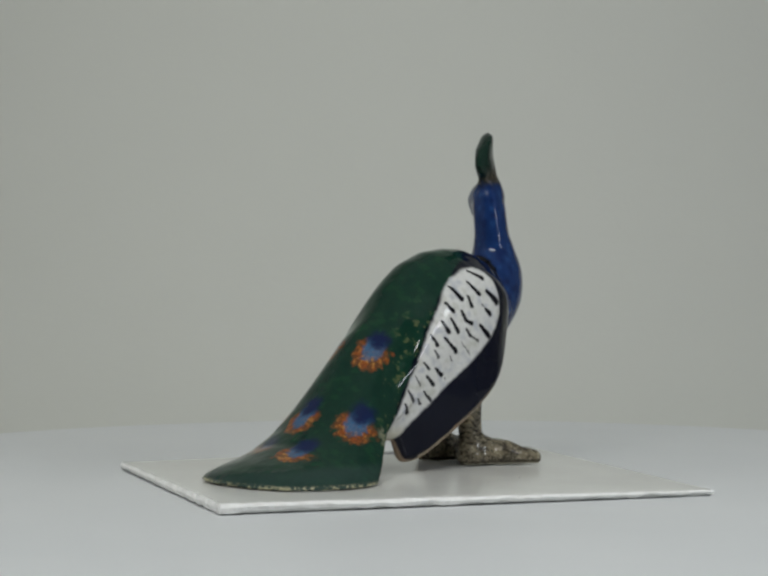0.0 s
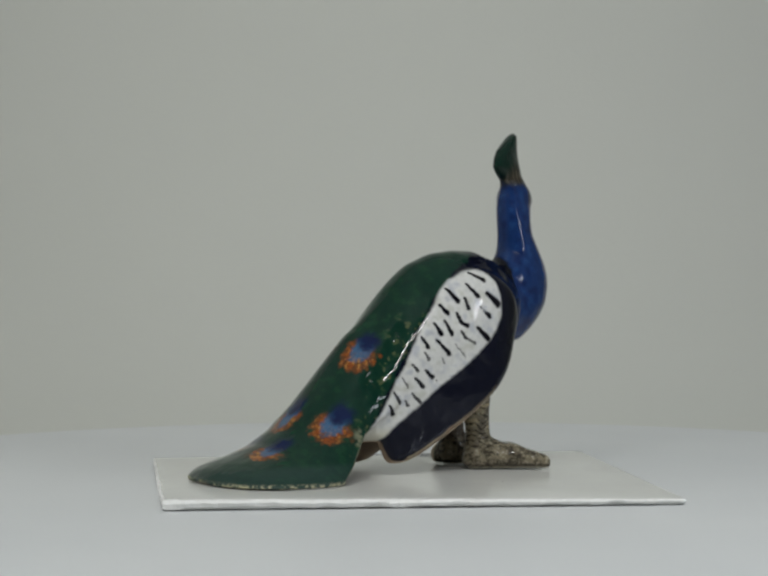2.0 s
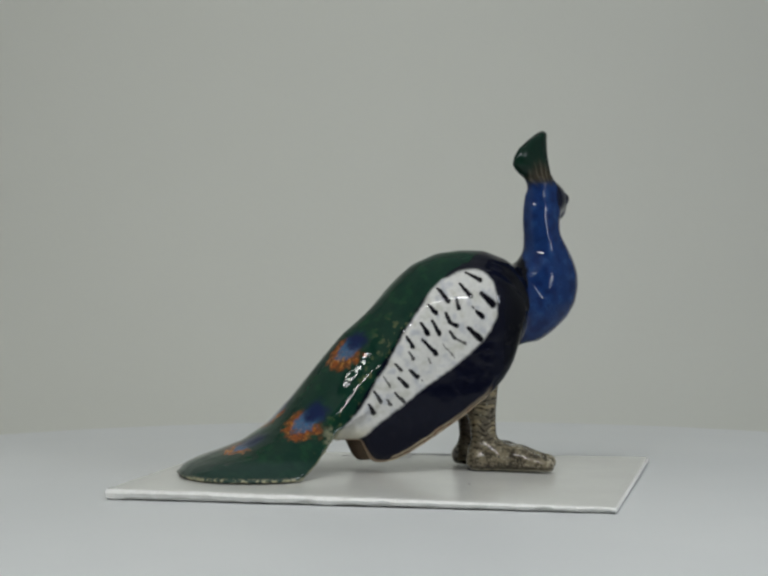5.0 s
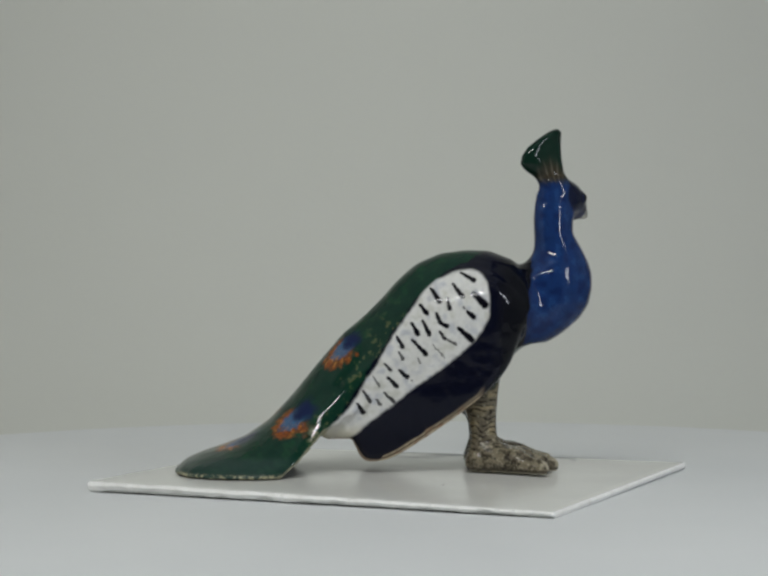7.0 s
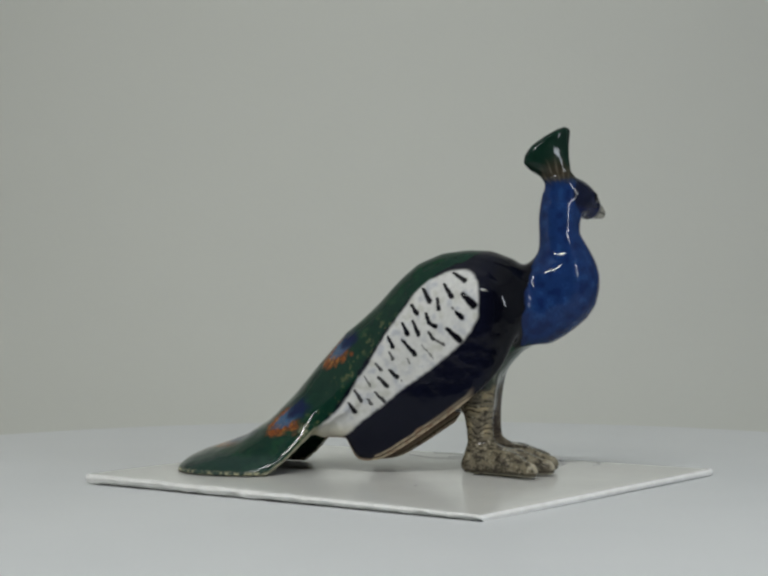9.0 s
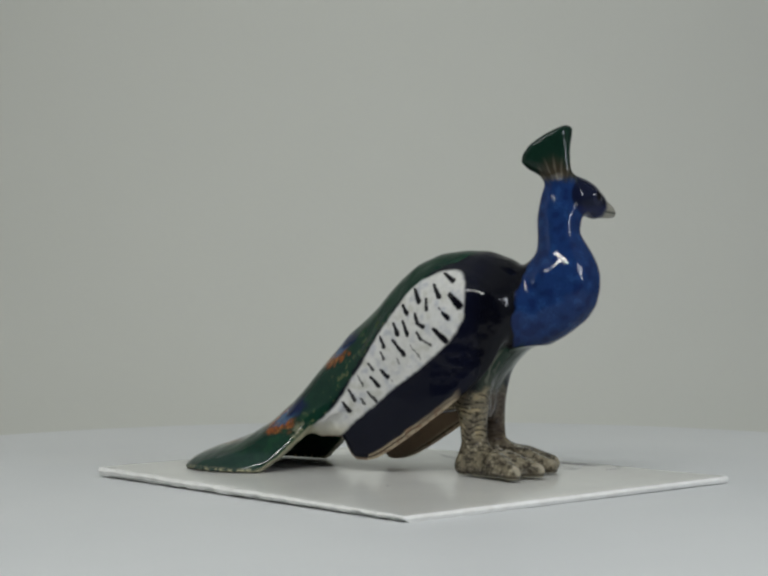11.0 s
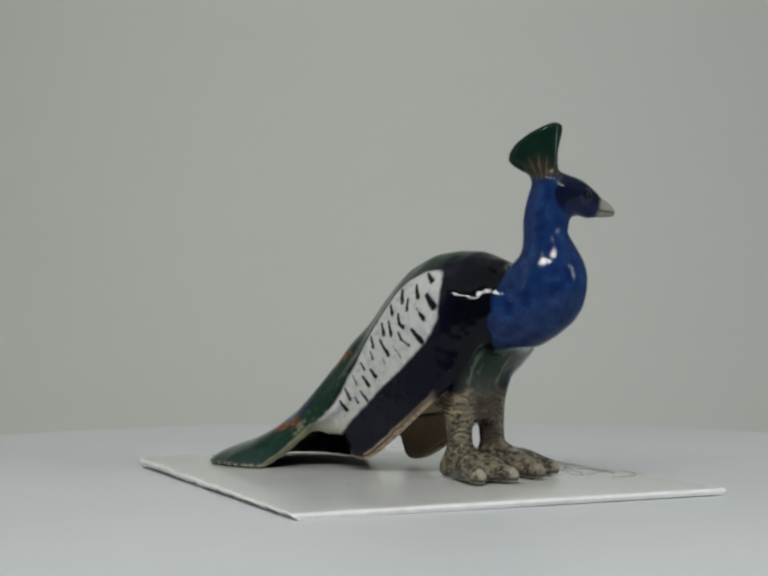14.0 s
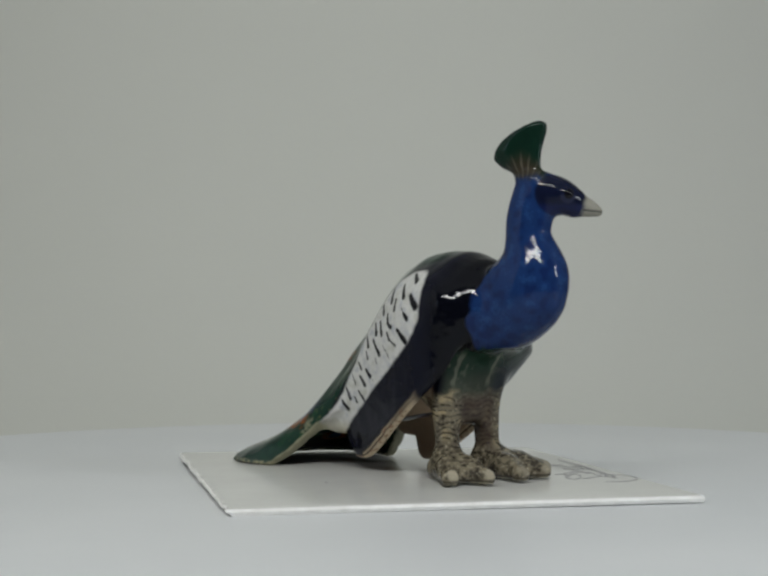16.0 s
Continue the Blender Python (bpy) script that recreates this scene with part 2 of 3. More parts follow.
def lump(c, r, heading=0.0, pitch=0.0, k=0.004):
    """An egg with half-axes r, turned by heading and dipped by pitch (degrees)."""
    m = max(r) + 0.008
    w, x, y, z = patch([v - m for v in c], [v + m for v in c])
    ch, sh, cp, sp = math.cos(radians(heading)), math.sin(radians(heading)), math.cos(radians(pitch)), math.sin(radians(pitch))
    x, y, z = x - c[0], y - c[1], z - c[2]
    f, s = ch * x + sh * y, -sh * x + ch * y
    f, u = cp * f - sp * z, sp * f + cp * z
    k0 = np.sqrt((f / r[0]) ** 2 + (s / r[1]) ** 2 + (u / r[2]) ** 2)
    k1 = np.sqrt((f / r[0] ** 2) ** 2 + (s / r[1] ** 2) ** 2 + (u / r[2] ** 2) ** 2) + 1e-6
    press(w, (k0 * (k0 - 1) / k1), k)


def roll(a, ra, b, rb, k=0.003):
    """A tapered roll of clay from a to b."""
    a, b = np.array(a, float), np.array(b, float)
    m = max(ra, rb) + 0.008
    w, x, y, z = patch(np.minimum(a, b) - m, np.maximum(a, b) + m)
    d = b - a
    t = np.clip(((x - a[0]) * d[0] + (y - a[1]) * d[1] + (z - a[2]) * d[2]) / (d @ d), 0, 1)
    q = np.sqrt((x - a[0] - t * d[0]) ** 2 + (y - a[1] - t * d[1]) ** 2 + (z - a[2] - t * d[2]) ** 2)
    press(w, q - (ra + (rb - ra) * t), k)


def curve(x, knots, width=9):
    """A smoothed line through a few knots (x, value)."""
    xs = np.linspace(-0.13, 0.11, 481)
    v = np.interp(xs, [p[0] for p in knots], [p[1] for p in knots])
    v = np.convolve(np.pad(v, width, mode="edge"), np.ones(width) / width, mode="same")[width:-width]
    return np.interp(x, xs, v)


TOP = [(-0.118, 0.005), (-0.113, 0.0095), (-0.105, 0.0130), (-0.096, 0.0160), (-0.084, 0.0205), (-0.072, 0.0285), (-0.060, 0.0412), (-0.047, 0.0573),
       (-0.035, 0.0713), (-0.0225, 0.0838), (-0.010, 0.0964), (0.002, 0.1065), (0.0142, 0.1117), (0.0265, 0.1133), (0.0387, 0.1130), (0.050, 0.1088), (0.060, 0.1005), (0.07, 0.088)]


def torso():
    w, x, y, z = patch((-0.060, -0.04, 0.01), (0.078, 0.05, 0.125))
    top = curve(x, TOP) - curve(x, [(-0.06, 0.009), (-0.03, 0.004), (-0.005, 0.0)])
    low = curve(x, [(-0.06, 0.024), (-0.045, 0.021), (-0.02, 0.026), (0.028, 0.034), (0.040, 0.046), (0.050, 0.062), (0.07, 0.076)])
    half = curve(x, [(-0.06, 0.010), (-0.045, 0.019), (-0.030, 0.0228), (-0.012, 0.0250), (0.015, 0.0272), (0.04, 0.0275), (0.055, 0.022), (0.066, 0.014), (0.075, 0.006)])
    mid = curve(x, [(-0.06, 0.000), (-0.02, 0.0062), (0.02, 0.0066), (0.05, 0.0095), (0.07, 0.0135)])
    h, zc = (top - low) / 2, (top + low) / 2
    dy, dz = (y - mid) / half, (z - zc) / h
    k0 = np.sqrt(dy ** 2 + dz ** 2)
    k1 = np.sqrt((dy / half) ** 2 + (dz / h) ** 2) + 1e-6
    d = k0 * (k0 - 1) / k1 * 0.8
    press(w, np.maximum(d, np.maximum(-0.052 - x, x - 0.070)), 0.004)


def train():
    """The long tail: an arched sheet that flares out and rests on its hem, hollow beneath."""
    w, x, y, z = patch((-0.1215, -0.0615, 0.0), (0.0, 0.059, 0.11))
    top = curve(x, TOP)
    half = curve(x, [(-0.118, 0.012), (-0.114, 0.026), (-0.108, 0.036), (-0.098, 0.043), (-0.085, 0.0465), (-0.072, 0.0480), (-0.06, 0.0452), (-0.048, 0.0395), (-0.035, 0.0330), (-0.015, 0.0300), (0.0, 0.028)], 7)
    mid = curve(x, [(-0.118, -0.004), (-0.085, -0.0035), (-0.06, 0.0005), (-0.04, 0.003), (-0.01, YC)])
    p = curve(x, [(-0.118, 1.9), (-0.095, 1.68), (-0.06, 1.46), (-0.035, 1.75), (0.0, 2.0)])
    far_half = curve(x, [(-0.118, 0.012), (-0.114, 0.026), (-0.108, 0.036), (-0.098, 0.042), (-0.085, 0.0410), (-0.072, 0.0375), (-0.06, 0.0335), (-0.048, 0.0315), (-0.035, 0.0305), (-0.015, 0.0300), (0.0, 0.028)], 7)
    far_p = curve(x, [(-0.118, 1.9), (-0.095, 1.75), (-0.072, 2.1), (-0.06, 2.2), (-0.035, 2.0), (0.0, 2.0)])
    half, p = np.where(y < mid, half, far_half), np.where(y < mid, p, far_p)
    foot = 0.0025
    a, b = np.abs(y - mid) / half + 1e-4, np.abs(z - foot) / (top - foot) + 1e-4
    k = (a ** p + b ** p) ** (1 / p)
    g = k ** (1 - p) * np.sqrt((a ** (p - 1) / half) ** 2 + (b ** (p - 1) / (top - foot)) ** 2)
    slope = np.gradient(curve(x[:, 0, 0], TOP), x[:, 0, 0])[:, None, None]
    d = (k - 1) / np.maximum(g, 8.0) / np.sqrt(1 + (0.6 * slope) ** 2)
    d = np.maximum(d, -0.1175 - x) + 0.22 * np.maximum(x + 0.034, 0)
    thick = curve(x, [(-0.118, 0.0040), (-0.09, 0.0045), (-0.05, 0.0055), (0.0, 0.012)])
    shell = np.maximum(d, -(d + thick))
    hem = curve(x, [(-0.12, 0.0030), (-0.064, 0.0032), (-0.056, 0.010), (-0.044, 0.024), (-0.03, 0.034), (0.0, 0.06)], 5)
    hem = hem + 0.0004 * np.sin(x * 900) * np.sin(y * 700)
    shell = -smooth_min(-shell, z - hem, 0.002)
    press(w, shell.astype(np.float32), 0.004)


def outline_distance(loop, u, v):
    """Distance to a closed outline, below 0 inside."""
    sh = np.broadcast_shapes(np.shape(u), np.shape(v))
    d2, ins = np.full(sh, 1e9, np.float32), np.zeros(sh, bool)
    for (x0, y0), (x1, y1) in zip(loop, loop[1:] + loop[:1]):
        ex, ey = x1 - x0, y1 - y0
        t = np.clip(((u - x0) * ex + (v - y0) * ey) / (ex * ex + ey * ey), 0, 1)
        d2 = np.minimum(d2, (u - x0 - t * ex) ** 2 + (v - y0 - t * ey) ** 2)
        ins ^= ((y0 > v) != (y1 > v)) & (u < x0 + (v - y0) / (ey if abs(ey) > 1e-9 else 1e-9) * ex)
    return np.where(ins, -1, 1) * np.sqrt(d2)


def rounded(loop):
    """The outline with its corners cut twice, so that it runs round."""
    for _ in range(2):
        loop = [(p[0] + k * (q[0] - p[0]), p[1] + k * (q[1] - p[1])) for p, q in zip(loop, loop[1:] + loop[:1]) for k in (0.25, 0.75)]
    return loop


WING = rounded([(0.0235, 0.1020), (0.0400, 0.0985), (0.0510, 0.0870), (0.0525, 0.0700), (0.0450, 0.0520), (0.0255, 0.0355), (0.0020, 0.0190), (-0.0110, 0.0112),
                (-0.0190, 0.0096), (-0.0242, 0.0102), (-0.0275, 0.0165), (-0.0292, 0.0205), (-0.0310, 0.0212), (-0.0470, 0.0212), (-0.0340, 0.0390), (-0.0080, 0.0725), (0.0090, 0.0970)])


def wing(side):
    """One folded wing: a plate along the flank, free of the belly at its tip."""
    w, x, y, z = patch((-0.050, -0.045, 0.003), (0.07, 0.05, 0.115))
    flat = outline_distance(WING, x, z + (0.003 if side > 0 else 0.0)) - 0.0010
    if side > 0:
        flat = np.maximum(flat, 0.85 * (x - 0.028 - 0.6 * (z - 0.044)))      # its front is tucked behind the thigh
    if side < 0:
        # the near wing rolls in towards the back along its whole upper edge
        roll_in = np.maximum(z - 0.064 - 0.65 * (x - 0.008), 0)
        out = 0.0248 - 8.5 * roll_in ** 2 - 16.0 * np.maximum(z - 0.085, 0) ** 2
    else:
        out = 0.0248 - 9.5 * np.maximum(z - 0.070, 0) ** 2
    out = out - 2.2 * np.maximum(0.045 - z, 0) ** 2 - 13.0 * np.maximum(x - 0.028, 0) ** 2 + 0.065 * (np.clip(x, -0.03, 0.036) - 0.004)
    thin = np.abs((y - YC - 0.10 * np.maximum(x - 0.02, 0)) * side - out) - 0.0032
    press(w, -smooth_min(-flat, -thin, 0.005) + 0 * y, 0.008)


torso()
train()
wing(-1)
wing(1)


def loft(knots, heading, k):
    """Egg-shaped slices one above another; each knot is (height, x, y, half length, half width)."""
    kz = np.array([q[0] for q in knots])
    reach = max(max(q[3], q[4]) for q in knots) + 0.008
    mx, my = [q[1] for q in knots], [q[2] for q in knots]
    w, x, y, z = patch((min(mx) - reach, min(my) - reach, kz[0] - 0.006), (max(mx) + reach, max(my) + reach, kz[-1] + 0.006))
    zs = np.linspace(kz[0], kz[-1], 161)
    soft = np.hanning(19) / np.hanning(19).sum()
    rows = []
    for n in range(1, 5):
        v = np.interp(zs, kz, [q[n] for q in knots])
        v = np.convolve(np.concatenate([np.full(9, v[0]), v, np.full(9, v[-1])]), soft, "valid")
        rows.append(np.interp(z, zs, v))
    cx, cy, a, b = rows
    turn = np.interp(z, kz, heading) if isinstance(heading, list) else heading
    c, s = np.cos(np.radians(turn)), np.sin(np.radians(turn))
    f, g = c * (x - cx) + s * (y - cy), -s * (x - cx) + c * (y - cy)
    k0 = np.sqrt((f / a) ** 2 + (g / b) ** 2)
    k1 = np.sqrt((f / a ** 2) ** 2 + (g / b ** 2) ** 2) + 1e-6
    d = k0 * (k0 - 1) / k1 * 0.9
    cap = np.maximum(z - kz[-1], kz[0] - z) + 0 * d
    press(w, -smooth_min(-d, -cap, 0.003), k)


# belly and thighs, flat in front; breast; neck, deeper than it is wide
loft([(0.0290, 0.0330, 0.0080, 0.0060, 0.0140), (0.0360, 0.0325, 0.0085, 0.0085, 0.0165), (0.0443, 0.0312, 0.0110, 0.0098, 0.0195), (0.0508, 0.0312, 0.0152, 0.0112, 0.0240), (0.0570, 0.0325, 0.0185, 0.0147, 0.0262), (0.0630, 0.0360, 0.0200, 0.0168, 0.0268), (0.0690, 0.0410, 0.0175, 0.0180, 0.0225), (0.0760, 0.0450, 0.0150, 0.0195, 0.0195)], 9, 0.006)
loft([(0.0665, 0.0560, 0.0110, 0.0125, 0.0120), (0.0721, 0.0605, 0.0115, 0.0175, 0.0135), (0.0789, 0.0658, 0.0122, 0.0208, 0.0140), (0.0860, 0.0696, 0.0133, 0.0215, 0.0148), (0.0940, 0.0713, 0.0143, 0.0214, 0.0152), (0.1011, 0.0717, 0.0152, 0.0208, 0.0152), (0.1060, 0.0728, 0.0160, 0.0183, 0.0138), (0.1100, 0.0738, 0.0165, 0.0146, 0.0112), (0.1140, 0.0738, 0.0165, 0.0116, 0.0092), (0.1180, 0.0726, 0.0161, 0.0092, 0.0076), (0.1220, 0.0716, 0.0158, 0.0060, 0.0050)], [29, 29, 29, 29, 29, 29, 32, 36, 40, 43, 43], 0.005)
loft([(0.0960, 0.0725, 0.0155, 0.0110, 0.0090), (0.1030, 0.0738, 0.0162, 0.0130, 0.0100), (0.1085, 0.0745, 0.0166, 0.0138, 0.0106), (0.1122, 0.0743, 0.0167, 0.0128, 0.0100), (0.1159, 0.0734, 0.0164, 0.0120, 0.0096), (0.1221, 0.0716, 0.0158, 0.0107, 0.0089), (0.1283, 0.0716, 0.0168, 0.0113, 0.0088), (0.1346, 0.0728, 0.0188, 0.0124, 0.0088), (0.1409, 0.0735, 0.0205, 0.0124, 0.0080), (0.1455, 0.0728, 0.0195, 0.0095, 0.0062), (0.1495, 0.0712, 0.0175, 0.0070, 0.0048)], 43, 0.0045)
# head and bill
HX, HY = 0.545, 0.839
HEAD = (0.0785, 0.0270, 0.1400)
lump(HEAD, (0.0150, 0.0092, 0.0088), 57, 24, 0.004)
roll((HEAD[0] + 0.0105 * HX, HEAD[1] + 0.0105 * HY, 0.1348), 0.0060, (0.0893, 0.0440, 0.1318), 0.0023, 0.003)
lump((HEAD[0] + 0.0150 * HX, HEAD[1] + 0.0150 * HY, 0.1342), (0.0062, 0.0034, 0.0036), 57, 22, 0.002)
# brow ridges over the eyes
for s, far in ((-1, 0.0064), (1, 0.0076)):
    lump((HEAD[0] + 0.004 * HX + s * far * HY, HEAD[1] + 0.004 * HY - s * far * HX, 0.1400), (0.0034, 0.0022, 0.0028), 57, 10, 0.0015)


def crest():
    """A small fan on the crown, twisted as it rises and cupped like a shell on its outer side."""
    loft([(0.1465, 0.0712, 0.0176, 0.0068, 0.0048), (0.1500, 0.0700, 0.0168, 0.0080, 0.0036), (0.1530, 0.0672, 0.0150, 0.0105, 0.0036), (0.1565, 0.0654, 0.0140, 0.0122, 0.0042), (0.1610, 0.0656, 0.0146, 0.0117, 0.0048), (0.1654, 0.0670, 0.0161, 0.0104, 0.0050), (0.1700, 0.0700, 0.0182, 0.0080, 0.0040), (0.1738, 0.0730, 0.0205, 0.0045, 0.0026), (0.1752, 0.0738, 0.0210, 0.0026, 0.0018)], [15, 16, 22, 26, 31, 38, 50, 56, 58], 0.0030)
    c, s = math.cos(radians(33)), math.sin(radians(33))
    w, x, y, z = patch((0.045, -0.010, 0.148), (0.095, 0.040, 0.180))
    f, n, u = (x - 0.0690) * c + (y - 0.0165) * s, (x - 0.0690) * s - (y - 0.0165) * c, z - 0.1640
    bowl = np.sqrt((f / 0.0150) ** 2 + ((n - 0.0112) / 0.0074) ** 2 + (u / 0.0105) ** 2)
    carve(w, ((bowl - 1) * 0.0075).astype(np.float32), 0.0040)


crest()
# legs and feet
FLOOR = 0.0036
for lx, ly, toes, heel in ((0.0350, -0.0050, ((0.0630, -0.0235), (0.0690, -0.0065)), (0.0325, -0.0075)),
                           (0.0350, 0.0195, ((0.0680, 0.0150), (0.0625, 0.0330), (0.0505, 0.0430)), (0.0320, 0.0240))):
    loft([(0.0060, lx + 0.0008, ly - 0.0006, 0.0086, 0.0066), (0.0120, lx + 0.0012, ly - 0.0008, 0.0074, 0.0057), (0.0190, lx + 0.0006, ly, 0.0066, 0.0053), (0.0260, lx, ly, 0.0066, 0.0056), (0.0330, lx - 0.0006, ly, 0.0072, 0.0060), (0.0400, lx - 0.0010, ly, 0.0082, 0.0068), (0.0470, lx - 0.0010, ly + 0.001, 0.0090, 0.0078), (0.0540, lx - 0.0010, ly + 0.002, 0.0095, 0.0080)], 4, 0.004)
    roll((lx - 0.001, ly - 0.001, 0.010), 0.0066, (heel[0], heel[1], FLOOR + 0.0045), 0.0058, 0.004)
    lump((lx + 0.0130, ly - 0.0030 if ly < 0 else ly + 0.0040, FLOOR + 0.0034), (0.0175, 0.0105, 0.0062), -12 if ly < 0 else 22, 0, 0.004)
    for tx, ty in toes:
        mx, my = lx + 0.55 * (tx - lx), ly + 0.55 * (ty - ly)
        roll((lx + 0.003, ly, 0.0120), 0.0056, (mx, my, FLOOR + 0.0056), 0.0054, 0.0040)
        roll((mx, my, FLOOR + 0.0052), 0.0053, (tx - 0.0006, ty, FLOOR + 0.0026), 0.0042, 0.0040)
# the feet are rubbed flat where they stand
w_, x_, y_, z_ = patch(LO, HI)
clay[:] = np.maximum(clay, FLOOR - z_)


def skin(f):
    """One vertex in each cell that the surface crosses, one quad across each crossed edge."""
    s = f < 0
    nx, ny, nz = (n - 1 for n in f.shape)
    count = sum(s[i:nx + i, j:ny + j, k:nz + k].astype(np.int8) for i in (0, 1) for j in (0, 1) for k in (0, 1))
    cells = np.argwhere((count > 0) & (count < 8))
    ident = np.full((nx, ny, nz), -1, np.int64)
    ident[tuple(cells.T)] = np.arange(len(cells))
    corner = [(i, j, k) for i in (0, 1) for j in (0, 1) for k in (0, 1)]
    total, hits = np.zeros((len(cells), 3)), np.zeros(len(cells))
    for a in corner:
        for ax in range(3):
            if a[ax]:
                continue
            b = list(a)
            b[ax] = 1
            fa, fb = f[tuple((cells + a).T)], f[tuple((cells + b).T)]
            cross = (fa < 0) != (fb < 0)
            t = fa / np.where(cross, fa - fb, 1)
            q = np.tile(np.array(a, float), (len(cells), 1))
            q[:, ax] += t
            total += q * cross[:, None]
            hits += cross
    verts = LO + STEP * (cells + total / hits[:, None])
    quads = []
    for ax in range(3):
        u, v = (ax + 1) % 3, (ax + 2) % 3
        lo, hi = [slice(1, -1)] * 3, [slice(1, -1)] * 3
        lo[ax], hi[ax] = slice(0, -1), slice(1, None)
        e = np.argwhere(s[tuple(lo)] != s[tuple(hi)])
        off = np.ones(3, int)
        off[ax] = 0
        e = e + off
        flip = s[tuple(e.T)]
        du, dv = np.eye(3, dtype=int)[u], np.eye(3, dtype=int)[v]
        ring = [ident[tuple((e - d).T)] for d in (du + dv, dv, 0 * du, du)]
        q = np.stack(ring, 1)
        q[~flip] = q[~flip][:, ::-1]
        quads.append(q)
    return verts, np.concatenate(quads)


points, quads = skin(clay)
# even the skin out a little
near = np.zeros((len(points), 3))
deg = np.zeros(len(points))
for i in range(4):
    a, b = quads[:, i], quads[:, (i + 1) % 4]
    for p, q in ((a, b), (b, a)):
        for k in range(3):
            near[:, k] += np.bincount(p, points[q, k], len(points))
        deg += np.bincount(p, minlength=len(points))
points = points + 0.5 * (near / deg[:, None] - points)


# ---- its paint ----
def value_noise(p, scale, seed):
    """Smooth random values at the points p."""
    r = np.random.RandomState(seed).rand(32, 32, 32)
    q = p * scale
    i = np.floor(q).astype(int)
    t = q - i
    t = t * t * (3 - 2 * t)
    out = 0
    for a in (0, 1):
        for b in (0, 1):
            for c in (0, 1):
                wt = np.where(a, t[:, 0], 1 - t[:, 0]) * np.where(b, t[:, 1], 1 - t[:, 1]) * np.where(c, t[:, 2], 1 - t[:, 2])
                out = out + wt * r[(i[:, 0] + a) % 32, (i[:, 1] + b) % 32, (i[:, 2] + c) % 32]
    return out


def step(lo, hi, v):
    t = np.clip((v - lo) / (hi - lo), 0, 1)
    return t * t * (3 - 2 * t)


X, Y, Z = points.T
NEARSIDE = Y < YC + 0.10 * np.maximum(X - 0.02, 0)
fold = np.where(NEARSIDE, Y, 2 * YC - Y)
# the flank as the painter drew it: U along the bird, V down from the crown
U, V = 842 + 4083 * X / (1 + fold), 524 + 4083 * (0.110 - Z) / (1 + fold)
rough1, rough2, rough3 = value_noise(points, 260, 1) - 0.5, value_noise(points, 620, 2) - 0.5, value_noise(points, 1300, 3) - 0.5
paint = np.zeros((len(points), 3))
dull = np.zeros(len(points))


def lay(colour, mask):
    m = np.clip(mask, 0, 1)[:, None]
    paint[:] = paint * (1 - m) + np.array(colour) * m


def inside_loop(loop, u, v, soft):
    """1 inside a closed outline, 0 outside, with a soft brush edge."""
    return step(soft, -soft, outline_distance(loop, u, v))


NAVY, GREEN, BLUE, WHITE = (0.0028, 0.0032, 0.006), (0.0065, 0.030, 0.019), (0.010, 0.030, 0.110), (0.60, 0.60, 0.58)
CREAM, BROWN, RUST, BLACK, SKY = (0.56, 0.46, 0.32), (0.30, 0.22, 0.15), (0.24, 0.062, 0.014), (0.004, 0.004, 0.007), (0.032, 0.110, 0.215)
lay(NAVY, np.ones(len(points)))
# green back and train
edge = np.interp(V, [505, 530, 560, 610, 680, 770, 850, 890, 1000], [995, 962, 903, 852, 802, 745, 692, 670, 640]) + 14 * rough1
lay(GREEN, step(6, -6, U - edge))
lay((0.010, 0.046, 0.022), step(6, -6, U - edge) * step(0.1, 0.35, rough1 + 0.5 * rough2) * 0.7)
lay((0.004, 0.024, 0.017), step(6, -6, U - edge) * step(0.1, 0.35, -rough1 + 0.4 * rough3) * 0.6)
lay((0.16, 0.16, 0.07), step(6, -6, U - edge) * step(-75, -10, U - edge) * step(600, 680, V) * step(0.16, 0.38, 0.8 * rough2 + 0.4 * rough3 + 0.6 * rough1) * 0.5)
lay((0.030, 0.055, 0.050), step(930, 945, V) * step(640, 560, U) * 0.5)
# blue-black band under the wing panel and white panel
lay((0.0042, 0.0050, 0.0125), step(-6, 6, U - edge) * step(1040, 1000, U))
PANEL = rounded([(934, 552), (962, 549), (986, 560), (997, 590), (1000, 622), (996, 652), (980, 680), (958, 706), (930, 730), (888, 764), (846, 790), (806, 824), (758, 858), (722, 890), (690, 904), (652, 898), (668, 876), (700, 848), (716, 830), (740, 788), (768, 745), (784, 718), (808, 674), (830, 646), (848, 618), (864, 594), (895, 568)])
flank = inside_loop(PANEL, U + 4 * rough1, V + 3 * rough2, 3.5) * step(0.012, 0.015, np.abs(fold - YC) + 0.1 * np.maximum(X - 0.02, 0)) * step(0.048, 0.044, X)
lay(WHITE, flank)
lay((0.36, 0.38, 0.44), flank * step(0.05, 0.4, rough1 + 0.3 * rough2) * 0.6)
lay((0.44, 0.44, 0.38), flank * step(0.10, 0.4, -rough1 + 0.4 * rough2) * 0.5)
lay((0.48, 0.45, 0.34), flank * step(860, 890, V) * 0.7)
